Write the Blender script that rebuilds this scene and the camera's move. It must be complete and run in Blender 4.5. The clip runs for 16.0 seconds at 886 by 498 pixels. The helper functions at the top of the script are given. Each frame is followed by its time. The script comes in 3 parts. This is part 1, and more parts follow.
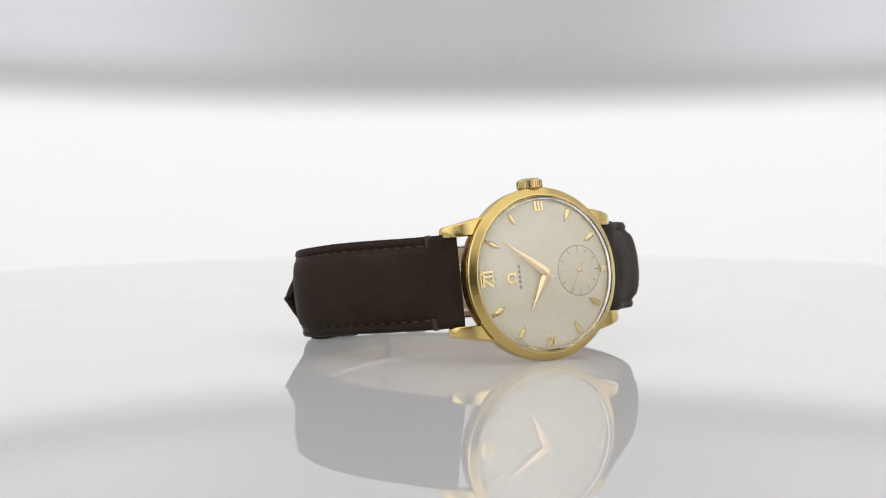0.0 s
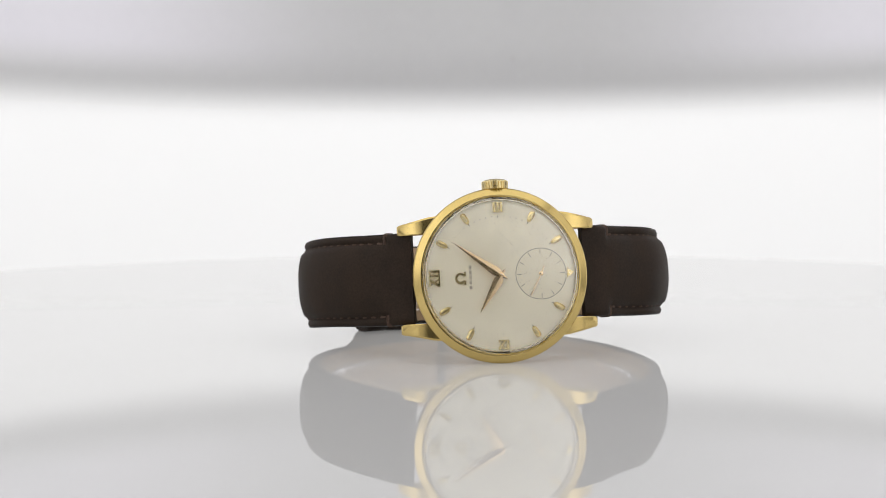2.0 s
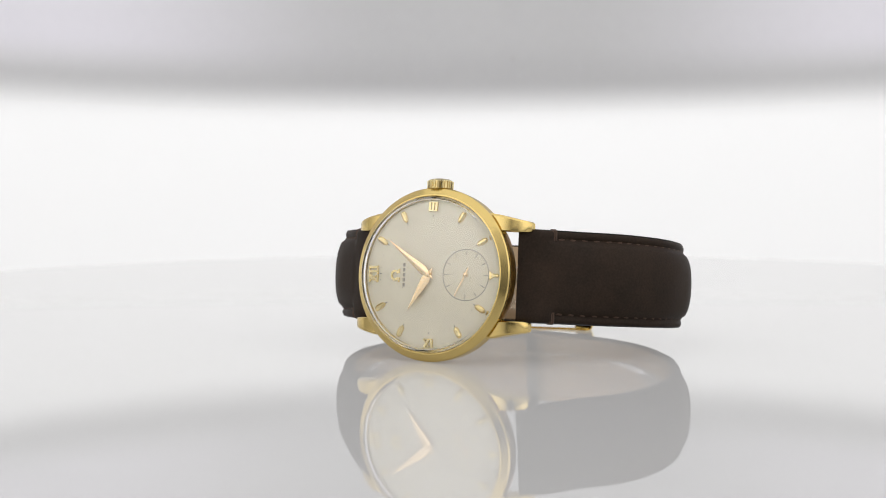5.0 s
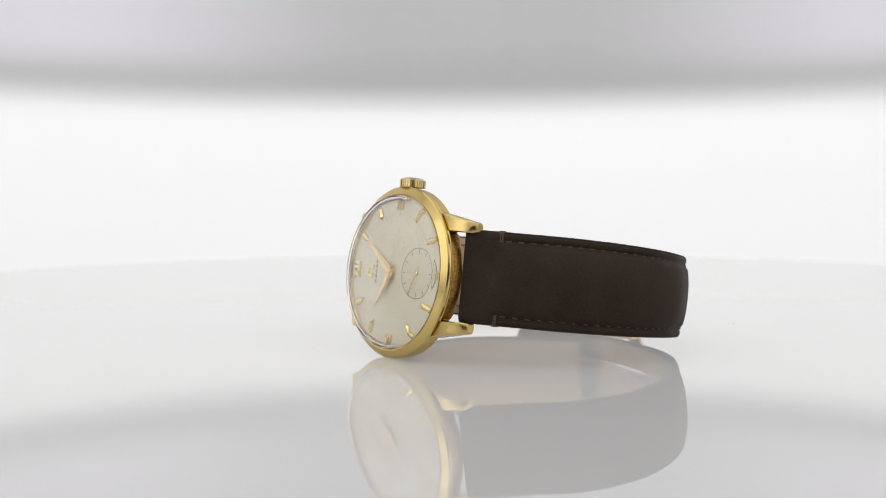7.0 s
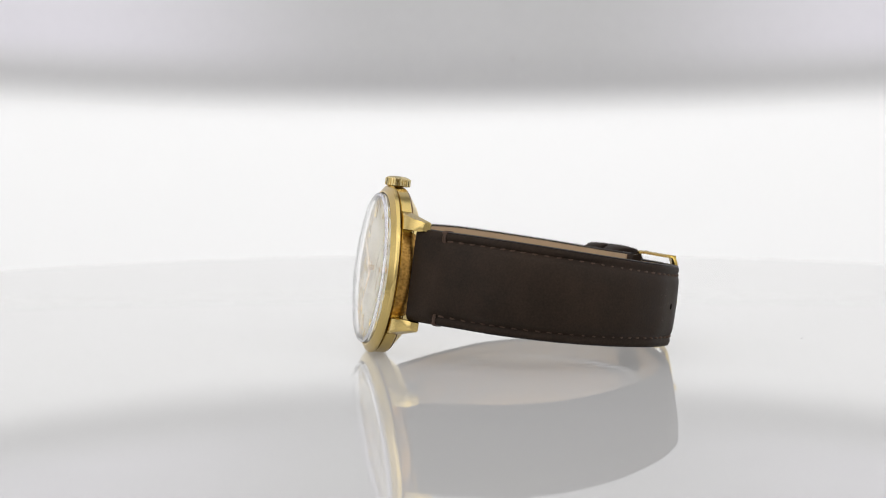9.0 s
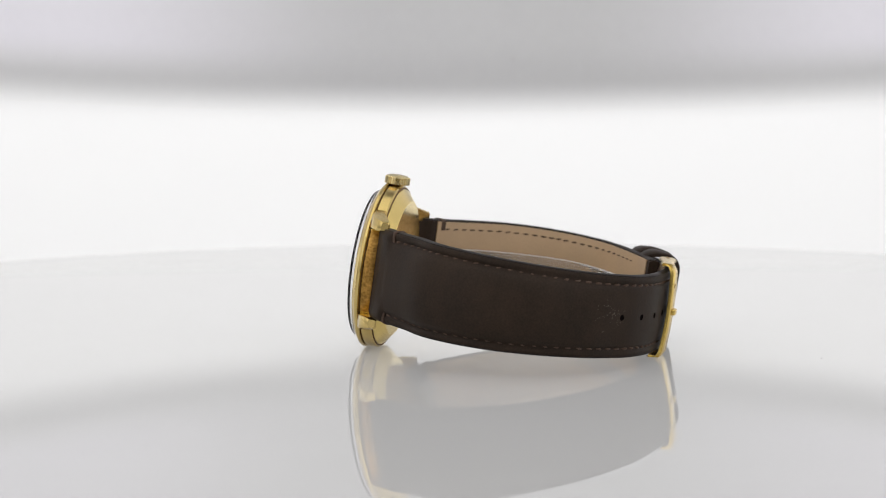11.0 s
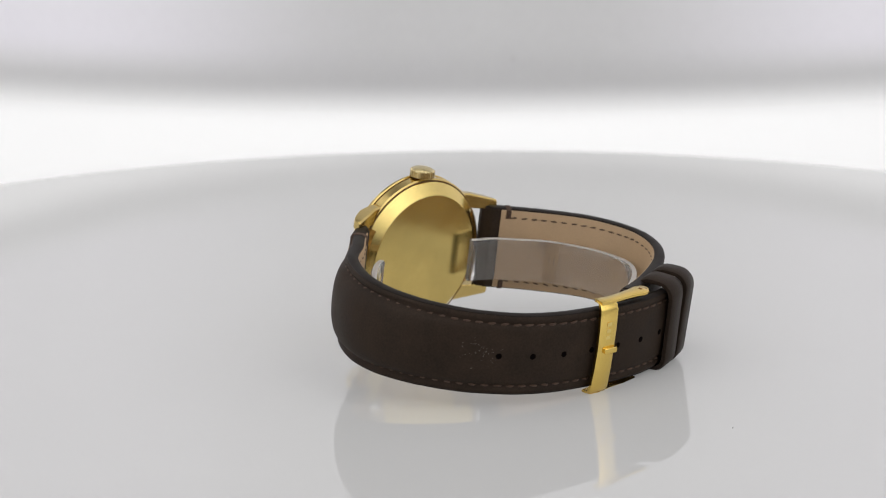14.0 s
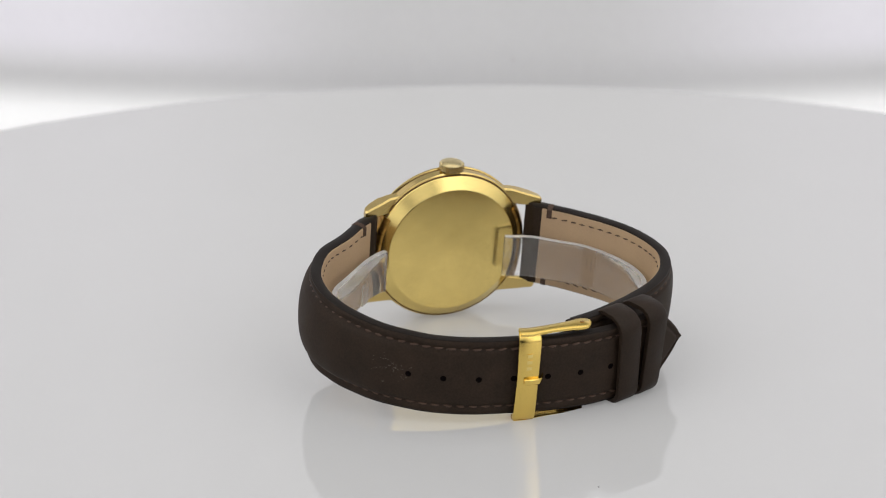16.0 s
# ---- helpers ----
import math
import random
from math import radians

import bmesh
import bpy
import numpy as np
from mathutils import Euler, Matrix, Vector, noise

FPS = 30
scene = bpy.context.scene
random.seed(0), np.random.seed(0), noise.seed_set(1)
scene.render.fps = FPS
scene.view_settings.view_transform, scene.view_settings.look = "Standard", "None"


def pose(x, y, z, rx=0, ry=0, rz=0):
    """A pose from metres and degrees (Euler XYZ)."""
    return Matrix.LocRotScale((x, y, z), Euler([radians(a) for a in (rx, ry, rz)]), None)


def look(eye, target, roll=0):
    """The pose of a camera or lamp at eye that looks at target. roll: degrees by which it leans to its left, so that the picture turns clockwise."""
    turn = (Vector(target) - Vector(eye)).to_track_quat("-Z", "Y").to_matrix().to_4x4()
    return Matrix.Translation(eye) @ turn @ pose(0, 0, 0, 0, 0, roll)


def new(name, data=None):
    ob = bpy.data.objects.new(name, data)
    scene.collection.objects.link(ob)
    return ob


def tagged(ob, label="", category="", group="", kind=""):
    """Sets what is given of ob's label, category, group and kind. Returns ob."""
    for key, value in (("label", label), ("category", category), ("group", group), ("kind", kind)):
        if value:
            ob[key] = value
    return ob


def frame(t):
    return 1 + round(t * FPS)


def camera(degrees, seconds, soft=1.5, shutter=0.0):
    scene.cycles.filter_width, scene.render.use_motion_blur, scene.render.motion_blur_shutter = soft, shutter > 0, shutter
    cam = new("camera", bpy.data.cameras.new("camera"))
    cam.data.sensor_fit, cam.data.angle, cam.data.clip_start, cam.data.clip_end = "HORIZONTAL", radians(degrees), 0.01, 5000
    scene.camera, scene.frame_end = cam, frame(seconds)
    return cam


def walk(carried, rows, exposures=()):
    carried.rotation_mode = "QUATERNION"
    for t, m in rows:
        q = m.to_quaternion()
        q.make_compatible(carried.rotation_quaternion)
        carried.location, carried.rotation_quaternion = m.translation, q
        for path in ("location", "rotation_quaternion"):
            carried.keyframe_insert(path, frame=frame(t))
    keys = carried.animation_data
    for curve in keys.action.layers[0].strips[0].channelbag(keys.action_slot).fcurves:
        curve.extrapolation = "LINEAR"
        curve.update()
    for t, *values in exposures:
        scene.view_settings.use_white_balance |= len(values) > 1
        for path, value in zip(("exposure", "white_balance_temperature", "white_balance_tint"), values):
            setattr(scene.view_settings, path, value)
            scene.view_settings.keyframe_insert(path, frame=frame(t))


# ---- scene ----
# ---- camera and its arm ----
# The camera and the lit backdrop sit on one swinging arm that turns about the middle of the turntable.
PIVOT = 0.00075           # height of the arm's axle
REACH = 0.42634           # from the axle to the lens
LOW = 7.538               # the arm's first elevation in degrees


def elevation(t):
    u = (t - 10.8201) / 0.35
    return LOW + 2.7191 * 0.35 * (math.log1p(math.exp(u)) if u < 30 else u)


def arm_camera(t):
    e = elevation(t)
    reach = REACH + 0.0000421 * (e - LOW)
    m = pose(0, 0.00092 - reach * math.cos(radians(e)), PIVOT + reach * math.sin(radians(e)), 90 - e)
    return m @ pose(0, 0, 0, 0, 1.0926, 0) @ pose(0, 0, 0, 2.6421, 0, 0) @ pose(0, 0, 0, 0, 0, -0.1042)


def turn_angle(t):
    return 34.68 - 11.9569 * t


STEPS = [0.0, 3.0, 6.0, 8.0, 9.0, 9.5] + [10 + 0.25 * i for i in range(9)] + [12.5 + 0.5 * i for i in range(8)]
cam = camera(24.453, 16.0, soft=1.0)
cam.data.dof.use_dof = True
cam.data.dof.focus_distance = 0.404
cam.data.dof.aperture_fstop = 26.0
walk(cam, [(t, arm_camera(t)) for t in STEPS], exposures=[(0, 0.09), (10.8, 0.08), (13.0, 0.07), (16.0, 0.17)])

# ---- light ----
world = bpy.data.worlds.new("booth_air")
scene.world = world
world.use_nodes = True
world.node_tree.nodes["Background"].inputs["Color"].default_value = (0.9, 0.92, 1.0, 1)
world.node_tree.nodes["Background"].inputs["Strength"].default_value = 0.15


def softbox_lamp(name, eye, target, sx, sy, watts, colour):
    data = bpy.data.lights.new(name, "AREA")
    data.shape, data.size, data.size_y, data.energy, data.color = "RECTANGLE", sx, sy, watts, colour
    ob = new(name, data)
    ob.matrix_world = look(eye, target)
    return ob


softbox_lamp("top_softbox", (0.0, -0.15, 0.84), (0, -0.1, 0), 1.3, 1.2, 3.5, (1.0, 0.99, 0.955))
FILL_GLOW = 1.42          # strength of the unseen fill cloth, added for front light

# ---- materials ----


def material(name, colour, rough=0.5, metal=0.0, vary=0.06, scale=60.0, fine=900.0, bump=0.0, rough_vary=0.05, **more):
    """A surface whose colour and gloss drift at two scales, with a fine relief. Scales are per metre."""
    mat = bpy.data.materials.new(name)
    mat.use_nodes = True
    nodes, link = mat.node_tree.nodes, mat.node_tree.links.new
    bsdf = nodes["Principled BSDF"]
    place = nodes.new("ShaderNodeTexCoord")
    big, small = nodes.new("ShaderNodeTexNoise"), nodes.new("ShaderNodeTexNoise")
    big.inputs["Scale"].default_value, small.inputs["Scale"].default_value = scale, fine
    big.inputs["Detail"].default_value = small.inputs["Detail"].default_value = 4
    link(place.outputs["Object"], big.inputs["Vector"])
    link(place.outputs["Object"], small.inputs["Vector"])
    add = nodes.new("ShaderNodeMath")
    add.operation = "ADD"
    link(big.outputs["Fac"], add.inputs[0])
    link(small.outputs["Fac"], add.inputs[1])
    ramp = nodes.new("ShaderNodeMapRange")
    ramp.inputs["From Min"].default_value, ramp.inputs["From Max"].default_value = 0.6, 1.4
    ramp.inputs["To Min"].default_value, ramp.inputs["To Max"].default_value = 1 - vary, 1 + vary
    link(add.outputs[0], ramp.inputs["Value"])
    mix = nodes.new("ShaderNodeVectorMath")
    mix.operation = "SCALE"
    mix.inputs[0].default_value = colour
    link(ramp.outputs[0], mix.inputs["Scale"])
    link(mix.outputs[0], bsdf.inputs["Base Color"])
    gloss = nodes.new("ShaderNodeMapRange")
    gloss.inputs["From Min"].default_value, gloss.inputs["From Max"].default_value = 0.3, 0.7
    gloss.inputs["To Min"].default_value, gloss.inputs["To Max"].default_value = max(0, rough - rough_vary), rough + rough_vary
    link(big.outputs["Fac"], gloss.inputs["Value"])
    link(gloss.outputs[0], bsdf.inputs["Roughness"])
    bsdf.inputs["Metallic"].default_value = metal
    for key, value in more.items():
        bsdf.inputs[key.replace("_", " ")].default_value = value
    if bump:
        relief = nodes.new("ShaderNodeBump")
        relief.inputs["Strength"].default_value, relief.inputs["Distance"].default_value = bump, 0.00015
        link(small.outputs["Fac"], relief.inputs["Height"])
        link(relief.outputs[0], bsdf.inputs["Normal"])
    return mat


def clear(name, colour, rough=0.0, ior=1.49, through_share=1.0):
    mat = bpy.data.materials.new(name)
    mat.use_nodes = True
    bsdf = mat.node_tree.nodes["Principled BSDF"]
    bsdf.inputs["Base Color"].default_value = (*colour, 1)
    bsdf.inputs["Roughness"].default_value, bsdf.inputs["IOR"].default_value = rough, ior
    bsdf.inputs["Transmission Weight"].default_value = through_share
    return mat


GOLD = material("polished_gold", (0.66, 0.495, 0.185), 0.19, 1.0, 0.05, 150, 2500, 0.03)
GOLD_BRUSHED = material("worn_gold", (0.84, 0.65, 0.23), 0.20, 1.0, 0.14, 120, 4000, 0.02)
GOLD_BUCKLE = material("buckle_gold", (0.78, 0.56, 0.15), 0.2, 1.0, 0.05, 150, 2500, 0.03)
# Tarnish and the shade beside the strap, both in one darker gold.
GOLD_SIDE = material("tarnished_shaded_gold", (0.36, 0.20, 0.05), 0.36, 1.0, 0.75, 420, 1800, 0.25)
GOLD_DARK = material("case_seam", (0.16, 0.09, 0.03), 0.6, 0.5, 0.2, 500, 3000)
GOLD_CROWN = material("crown_gold", (0.72, 0.60, 0.32), 0.26, 1.0, 0.06, 300, 3000, 0.04)
GOLD_INDEX = material("index_gold", (0.84, 0.69, 0.34), 0.22, 1.0, 0.04, 500, 4000)
ROSE = material("hand_gold", (0.90, 0.70, 0.42), 0.20, 1.0, 0.03, 500, 4000)
DIAL = material("silvered_dial", (0.97, 0.90, 0.69), 0.42, 0.06, 0.08, 260, 5200, 0.10)
DIAL_SUB = material("silvered_subdial", (0.93, 0.86, 0.65), 0.40, 0.12, 0.04, 300, 6000, 0.06)
INK = material("dial_print", (0.30, 0.25, 0.16), 0.6, 0.0, 0.1, 500, 4000)
LEATHER = material("brown_leather", (0.0262, 0.0168, 0.0108), 0.58, 0.0, 0.38, 160, 2600, 0.22, Specular_IOR_Level=0.13)
LEATHER_EDGE = material("leather_edge", (0.013, 0.0095, 0.0075), 0.5, 0.0, 0.2, 200, 2600, 0.1, Specular_IOR_Level=0.15)
LEATHER_KEEPER = material("keeper_leather", (0.0245, 0.0158, 0.0103), 0.5, 0.0, 0.3, 200, 2600, 0.2, Specular_IOR_Level=0.14)
LINING = material("tan_lining", (0.40, 0.275, 0.158), 0.62, 0.0, 0.10, 140, 3000, 0.20)
THREAD = material("brown_thread", (0.068, 0.037, 0.022), 0.7, 0.0, 0.2, 400, 5000, 0.2)
HOLE = material("dark_hole_disc", (0.004, 0.003, 0.003), 0.9, 0.0, 0.1, Specular_IOR_Level=0.0)
SCUFF = material("leather_scuff", (0.10, 0.082, 0.065), 0.8, 0.0, 0.2, 400, 5000)
CRYSTAL = clear("acrylic_crystal", (1, 1, 1))
CLEAR = clear("clear_plastic", (0.94, 0.92, 0.89), 0.12, ior=1.32, through_share=0.95)
PALE_RIM = material("pale_rim_plastic", (0.80, 0.78, 0.76), 0.5, 0.0, 0.05, 300, 3000, 0.1, Transmission_Weight=0.55)
ACRYLIC = material("white_acrylic", (0.42, 0.42, 0.417), 0.015, 0.0, 0.012, 6, 40, 0.0, 0.008, IOR=1.52, Emission_Color=(1.0, 0.995, 0.985, 1), Emission_Strength=0.135)   # translucent; light from below is added as the disc's own emission
BOOTH_DUST = material("dust", (0.12, 0.11, 0.10), 0.9, 0, 0.1)
BOOTH = material("booth_paint", (0.62, 0.62, 0.62), 0.8, 0.0, 0.03, 5, 60)
BOOTH_DARK = material("front_reflection_dark", (0.035, 0.035, 0.036), 0.8, 0.0, 0.03, 5, 60)


def painted_glow_cloth():
    """White cloth with its lower glow painted into the emission: it ends softly along a line that sags in the middle.
    """
    mat = material("painted_glow_diffuser", (0.62, 0.62, 0.617), 0.85, 0.0, 0.02, 7, 300)
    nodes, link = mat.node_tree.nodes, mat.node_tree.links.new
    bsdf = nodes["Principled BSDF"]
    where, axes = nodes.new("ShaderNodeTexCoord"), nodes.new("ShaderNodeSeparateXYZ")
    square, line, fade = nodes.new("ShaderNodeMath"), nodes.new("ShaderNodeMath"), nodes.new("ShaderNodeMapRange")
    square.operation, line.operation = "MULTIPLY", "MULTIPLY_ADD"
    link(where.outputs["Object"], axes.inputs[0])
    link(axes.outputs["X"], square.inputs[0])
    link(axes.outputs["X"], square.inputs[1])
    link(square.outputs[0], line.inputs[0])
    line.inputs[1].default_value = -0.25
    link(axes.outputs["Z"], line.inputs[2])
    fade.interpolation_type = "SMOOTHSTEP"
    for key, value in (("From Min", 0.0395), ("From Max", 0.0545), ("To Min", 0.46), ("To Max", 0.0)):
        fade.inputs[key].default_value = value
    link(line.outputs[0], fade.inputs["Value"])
    # a little lavender light is painted on the upper cloth towards its two ends
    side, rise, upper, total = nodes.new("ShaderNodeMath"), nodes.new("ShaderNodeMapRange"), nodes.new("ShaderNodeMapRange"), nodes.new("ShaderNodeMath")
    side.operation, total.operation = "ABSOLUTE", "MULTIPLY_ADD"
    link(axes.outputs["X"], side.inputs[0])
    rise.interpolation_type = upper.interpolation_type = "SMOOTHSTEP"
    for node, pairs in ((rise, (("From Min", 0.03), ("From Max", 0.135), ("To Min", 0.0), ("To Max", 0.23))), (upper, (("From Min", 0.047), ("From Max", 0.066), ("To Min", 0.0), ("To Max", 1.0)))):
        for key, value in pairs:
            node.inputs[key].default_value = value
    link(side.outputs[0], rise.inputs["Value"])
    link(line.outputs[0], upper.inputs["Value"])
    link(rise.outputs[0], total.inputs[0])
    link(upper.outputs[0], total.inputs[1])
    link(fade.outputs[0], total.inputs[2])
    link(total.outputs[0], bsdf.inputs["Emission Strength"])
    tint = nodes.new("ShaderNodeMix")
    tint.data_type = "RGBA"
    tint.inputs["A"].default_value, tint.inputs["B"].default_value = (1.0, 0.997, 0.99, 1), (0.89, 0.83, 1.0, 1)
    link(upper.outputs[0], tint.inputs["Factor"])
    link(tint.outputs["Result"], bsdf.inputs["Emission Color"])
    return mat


PANEL = painted_glow_cloth()


def fill_tent(front=0.10, foot=-0.05, head=0.25, least=0.25):
    """Added, unseen fill cloth: its glow swells at the two front quarters and fades round the camera's gap."""
    mat = material("added_fill_cloth", (0.25, 0.25, 0.255), 0.9, 0.0, 0.02, 7, 300)
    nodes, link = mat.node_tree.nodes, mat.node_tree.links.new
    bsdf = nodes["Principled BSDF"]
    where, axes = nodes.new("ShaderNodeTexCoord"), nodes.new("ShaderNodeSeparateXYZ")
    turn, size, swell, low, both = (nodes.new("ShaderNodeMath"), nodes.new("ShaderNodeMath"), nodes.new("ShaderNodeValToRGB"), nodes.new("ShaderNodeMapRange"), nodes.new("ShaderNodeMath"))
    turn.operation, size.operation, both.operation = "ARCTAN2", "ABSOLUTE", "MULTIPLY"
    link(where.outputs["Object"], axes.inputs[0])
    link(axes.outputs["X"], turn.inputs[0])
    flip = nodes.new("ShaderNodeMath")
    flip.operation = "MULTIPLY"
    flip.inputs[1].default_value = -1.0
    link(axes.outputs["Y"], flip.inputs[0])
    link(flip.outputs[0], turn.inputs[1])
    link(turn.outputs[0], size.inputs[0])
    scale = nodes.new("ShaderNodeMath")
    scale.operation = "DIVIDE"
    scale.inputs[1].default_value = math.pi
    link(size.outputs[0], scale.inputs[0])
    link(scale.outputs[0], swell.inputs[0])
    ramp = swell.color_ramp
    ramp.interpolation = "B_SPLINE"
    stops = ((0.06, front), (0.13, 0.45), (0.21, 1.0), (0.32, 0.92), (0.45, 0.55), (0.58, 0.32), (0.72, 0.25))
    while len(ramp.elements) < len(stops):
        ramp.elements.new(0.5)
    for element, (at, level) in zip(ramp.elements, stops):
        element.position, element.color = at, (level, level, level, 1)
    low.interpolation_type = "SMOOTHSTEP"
    for key, value in (("From Min", foot), ("From Max", head), ("To Min", least), ("To Max", FILL_GLOW)):
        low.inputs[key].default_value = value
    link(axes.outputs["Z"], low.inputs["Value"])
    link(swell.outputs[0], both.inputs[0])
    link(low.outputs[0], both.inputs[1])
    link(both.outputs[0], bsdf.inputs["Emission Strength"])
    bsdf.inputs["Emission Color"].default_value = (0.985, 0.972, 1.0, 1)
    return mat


FILL, FILL_FRONT = fill_tent(), fill_tent(0.42, 0.30, 0.55, 0.0)

# ---- mesh helpers: millimetres in, metres out ----
# The watch lies on its side: its own x runs from 12 to 6 o'clock, y through the case to the back, z towards the crown.
AXES = Matrix(((0.9976, 0.0657, -0.0204), (-0.0621, 0.9876, 0.1439), (0.0296, -0.1422, 0.9894)))
REST = Vector((-0.51, -22.01, 17.17))
TO_WATCH = AXES.inverted()


def part(name, bm, mat, parent, label="", watch=True, smooth=True, angle=35, kind=""):
    """Links a mesh given in millimetres (of the watch, or of the turntable) under a thing or a part."""
    if name in ("dial", "seconds_hand") or (parent and parent.name in ("dial", "subdial")):
        for v in bm.verts:      # the dial is slightly domed
            v.co.y -= 0.75 * (1 - min(1.0, math.hypot(v.co.x, v.co.z) / 15.4) ** 2.4)
    if watch:
        for v in bm.verts:
            v.co = (AXES @ v.co + REST) * 0.001
    else:
        for v in bm.verts:
            v.co = v.co * 0.001
    bmesh.ops.recalc_face_normals(bm, faces=bm.faces[:])
    for f in bm.faces:
        f.smooth = smooth
    for e in bm.edges:
        if len(e.link_faces) == 2 and e.calc_face_angle(0) > radians(angle):
            e.smooth = False
    me = bpy.data.meshes.new(name)
    bm.to_mesh(me)
    bm.free()
    me.materials.append(mat)
    ob = new(name, me)
    if parent:
        ob.parent = parent
    return tagged(ob, label, kind=kind)


def rings(bm, loops, close_u=True, close_v=False, caps=True):
    """Skins a list of point loops, each of the same length."""
    rows = [[bm.verts.new(p) for p in loop] for loop in loops]
    n, m = len(rows), len(rows[0])
    for i in range(n if close_v else n - 1):
        a, b = rows[i], rows[(i + 1) % n]
        for j in range(m if close_u else m - 1):
            k = (j + 1) % m
            bm.faces.new((a[j], a[k], b[k], b[j]))
    if caps and not close_v:
        bm.faces.new(rows[0])
        bm.faces.new(rows[-1])
    return bm


def lathe(profile, steps=96, centre=(0, 0), closed=False):
    """Turns (radius, y) about the y axis through (x, z) of centre."""
    bm = bmesh.new()
    loops = []
    for r, y in profile:
        r = max(r, 0.002)
        loops.append([(centre[0] + r * math.cos(2 * math.pi * k / steps), y, centre[1] + r * math.sin(2 * math.pi * k / steps)) for k in range(steps)])
    return rings(bm, loops, close_v=closed, caps=not closed)


def slab(bm, poly, y0, y1, inset=0.0):
    """A flat plate over a polygon in (x, z), from y0 to the smaller face at y1."""
    cx, cz = sum(p[0] for p in poly) / len(poly), sum(p[1] for p in poly) / len(poly)
    top = []
    for x, z in poly:
        d = math.hypot(x - cx, z - cz)
        s = 1 - inset / d if d else 1
        top.append((cx + (x - cx) * s, y1, cz + (z - cz) * s))
    return rings(bm, [[(x, y0, z) for x, z in poly], top])


def bar(bm, a, b, width, y0, y1, inset=0.0):
    ax, az = b[0] - a[0], b[1] - a[1]
    d = math.hypot(ax, az)
    px, pz = -az / d * width / 2, ax / d * width / 2
    return slab(bm, [(a[0] + px, a[1] + pz), (b[0] + px, b[1] + pz), (b[0] - px, b[1] - pz), (a[0] - px, a[1] - pz)], y0, y1, inset)


def hour_dir(h):
    a = radians(30 * h)
    return Vector((-math.cos(a), math.sin(a))), Vector((math.sin(a), math.cos(a)))


def smoothstep(a, b, x):
    """0 at a, 1 at b, smooth between."""
    u = min(1, max(0, (x - a) / (b - a)))
    return u * u * (3 - 2 * u)


class Curve:
    """A smooth plane curve through points, walked by its length."""

    def __init__(self, points, fine=24):
        p = [Vector(q) for q in points]
        p = [p[0] * 2 - p[1]] + p + [p[-1] * 2 - p[-2]]
        pts = []
        for i in range(1, len(p) - 2):
            for k in range(fine):
                u = k / fine
                a, b, c, d = p[i - 1], p[i], p[i + 1], p[i + 2]
                pts.append(0.5 * (2 * b + (c - a) * u + (2 * a - 5 * b + 4 * c - d) * u * u + (3 * b - a - 3 * c + d) * u ** 3))
        pts.append(p[-2])
        self.pts = pts
        self.s = [0.0]
        for a, b in zip(pts, pts[1:]):
            self.s.append(self.s[-1] + (b - a).length)
        self.length = self.s[-1]

    def at(self, s):
        s = min(max(s, 0), self.length)
        xs = np.interp(s, self.s, [q.x for q in self.pts])
        ys = np.interp(s, self.s, [q.y for q in self.pts])
        return Vector((xs, ys))

    def frame_at(self, s, side):
        t = self.at(s + 0.6) - self.at(s - 0.6)
        t.normalize()
        return self.at(s), t, Vector((t.y, -t.x)) * side


def on_watch(x, y):
    """A plan point of the turntable, in the watch's own x and y."""
    q = TO_WATCH @ (Vector((x, y, 10)) - REST)
    return (q.x, q.y)


# ---- the booth, the turntable and the backdrop ----


def box_mesh(x0, x1, y0, y1, z0, z1, bevel=0.0):
    bm = bmesh.new()
    bmesh.ops.create_cube(bm, size=1)
    for v in bm.verts:
        v.co = ((x0 + x1) / 2 + v.co.x * (x1 - x0), (y0 + y1) / 2 + v.co.y * (y1 - y0), (z0 + z1) / 2 + v.co.z * (z1 - z0))
    if bevel:
        bmesh.ops.bevel(bm, geom=bm.edges[:], offset=bevel, segments=2, affect="EDGES")
    return bm


def setting(name, bm, mat, label, category):
    ob = part(name, bm, mat, None, watch=False, smooth=False)
    return tagged(ob, label, category, kind="structure")


setting("floor", box_mesh(-900, 900, -1000, 800, -210, -190), BOOTH, "plain light grey table under the turntable", "floor")
setting("wall_north", box_mesh(-900, 900, 800, 820, -210, 1000), BOOTH, "plain light grey booth wall", "wall")
# Unseen; near black so the gold reflects a dark camera side.
setting("wall_south", box_mesh(-900, 900, -1020, -1000, -210, 1000), BOOTH_DARK, "unseen near-black booth wall, for dark front reflections", "wall")
setting("wall_east", box_mesh(900, 920, -1020, 820, -210, 1000), BOOTH, "plain light grey booth wall", "wall")
setting("wall_west", box_mesh(-920, -900, -1020, 820, -210, 1000), BOOTH, "plain light grey booth wall", "wall")
setting("ceiling", box_mesh(-920, 920, -1020, 820, 1000, 1020), BOOTH, "plain light grey booth ceiling", "ceiling")


def z_lathe(profile, steps=128):
    bm = bmesh.new()
    loops = [[(max(r, 0.01) * math.cos(2 * math.pi * k / steps), max(r, 0.01) * math.sin(2 * math.pi * k / steps), z) for k in range(steps)] for r, z in profile]
    return rings(bm, loops)


turntable = new("turntable")
tagged(turntable, "round glossy white acrylic turntable with added glow as if lit from below", "turntable")
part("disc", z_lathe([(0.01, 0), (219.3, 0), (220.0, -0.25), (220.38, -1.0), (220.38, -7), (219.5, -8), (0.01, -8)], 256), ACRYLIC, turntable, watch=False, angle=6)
part("pedestal", z_lathe([(70, -8), (70, -186), (78, -190), (0.01, -190)]), BOOTH, turntable, watch=False)

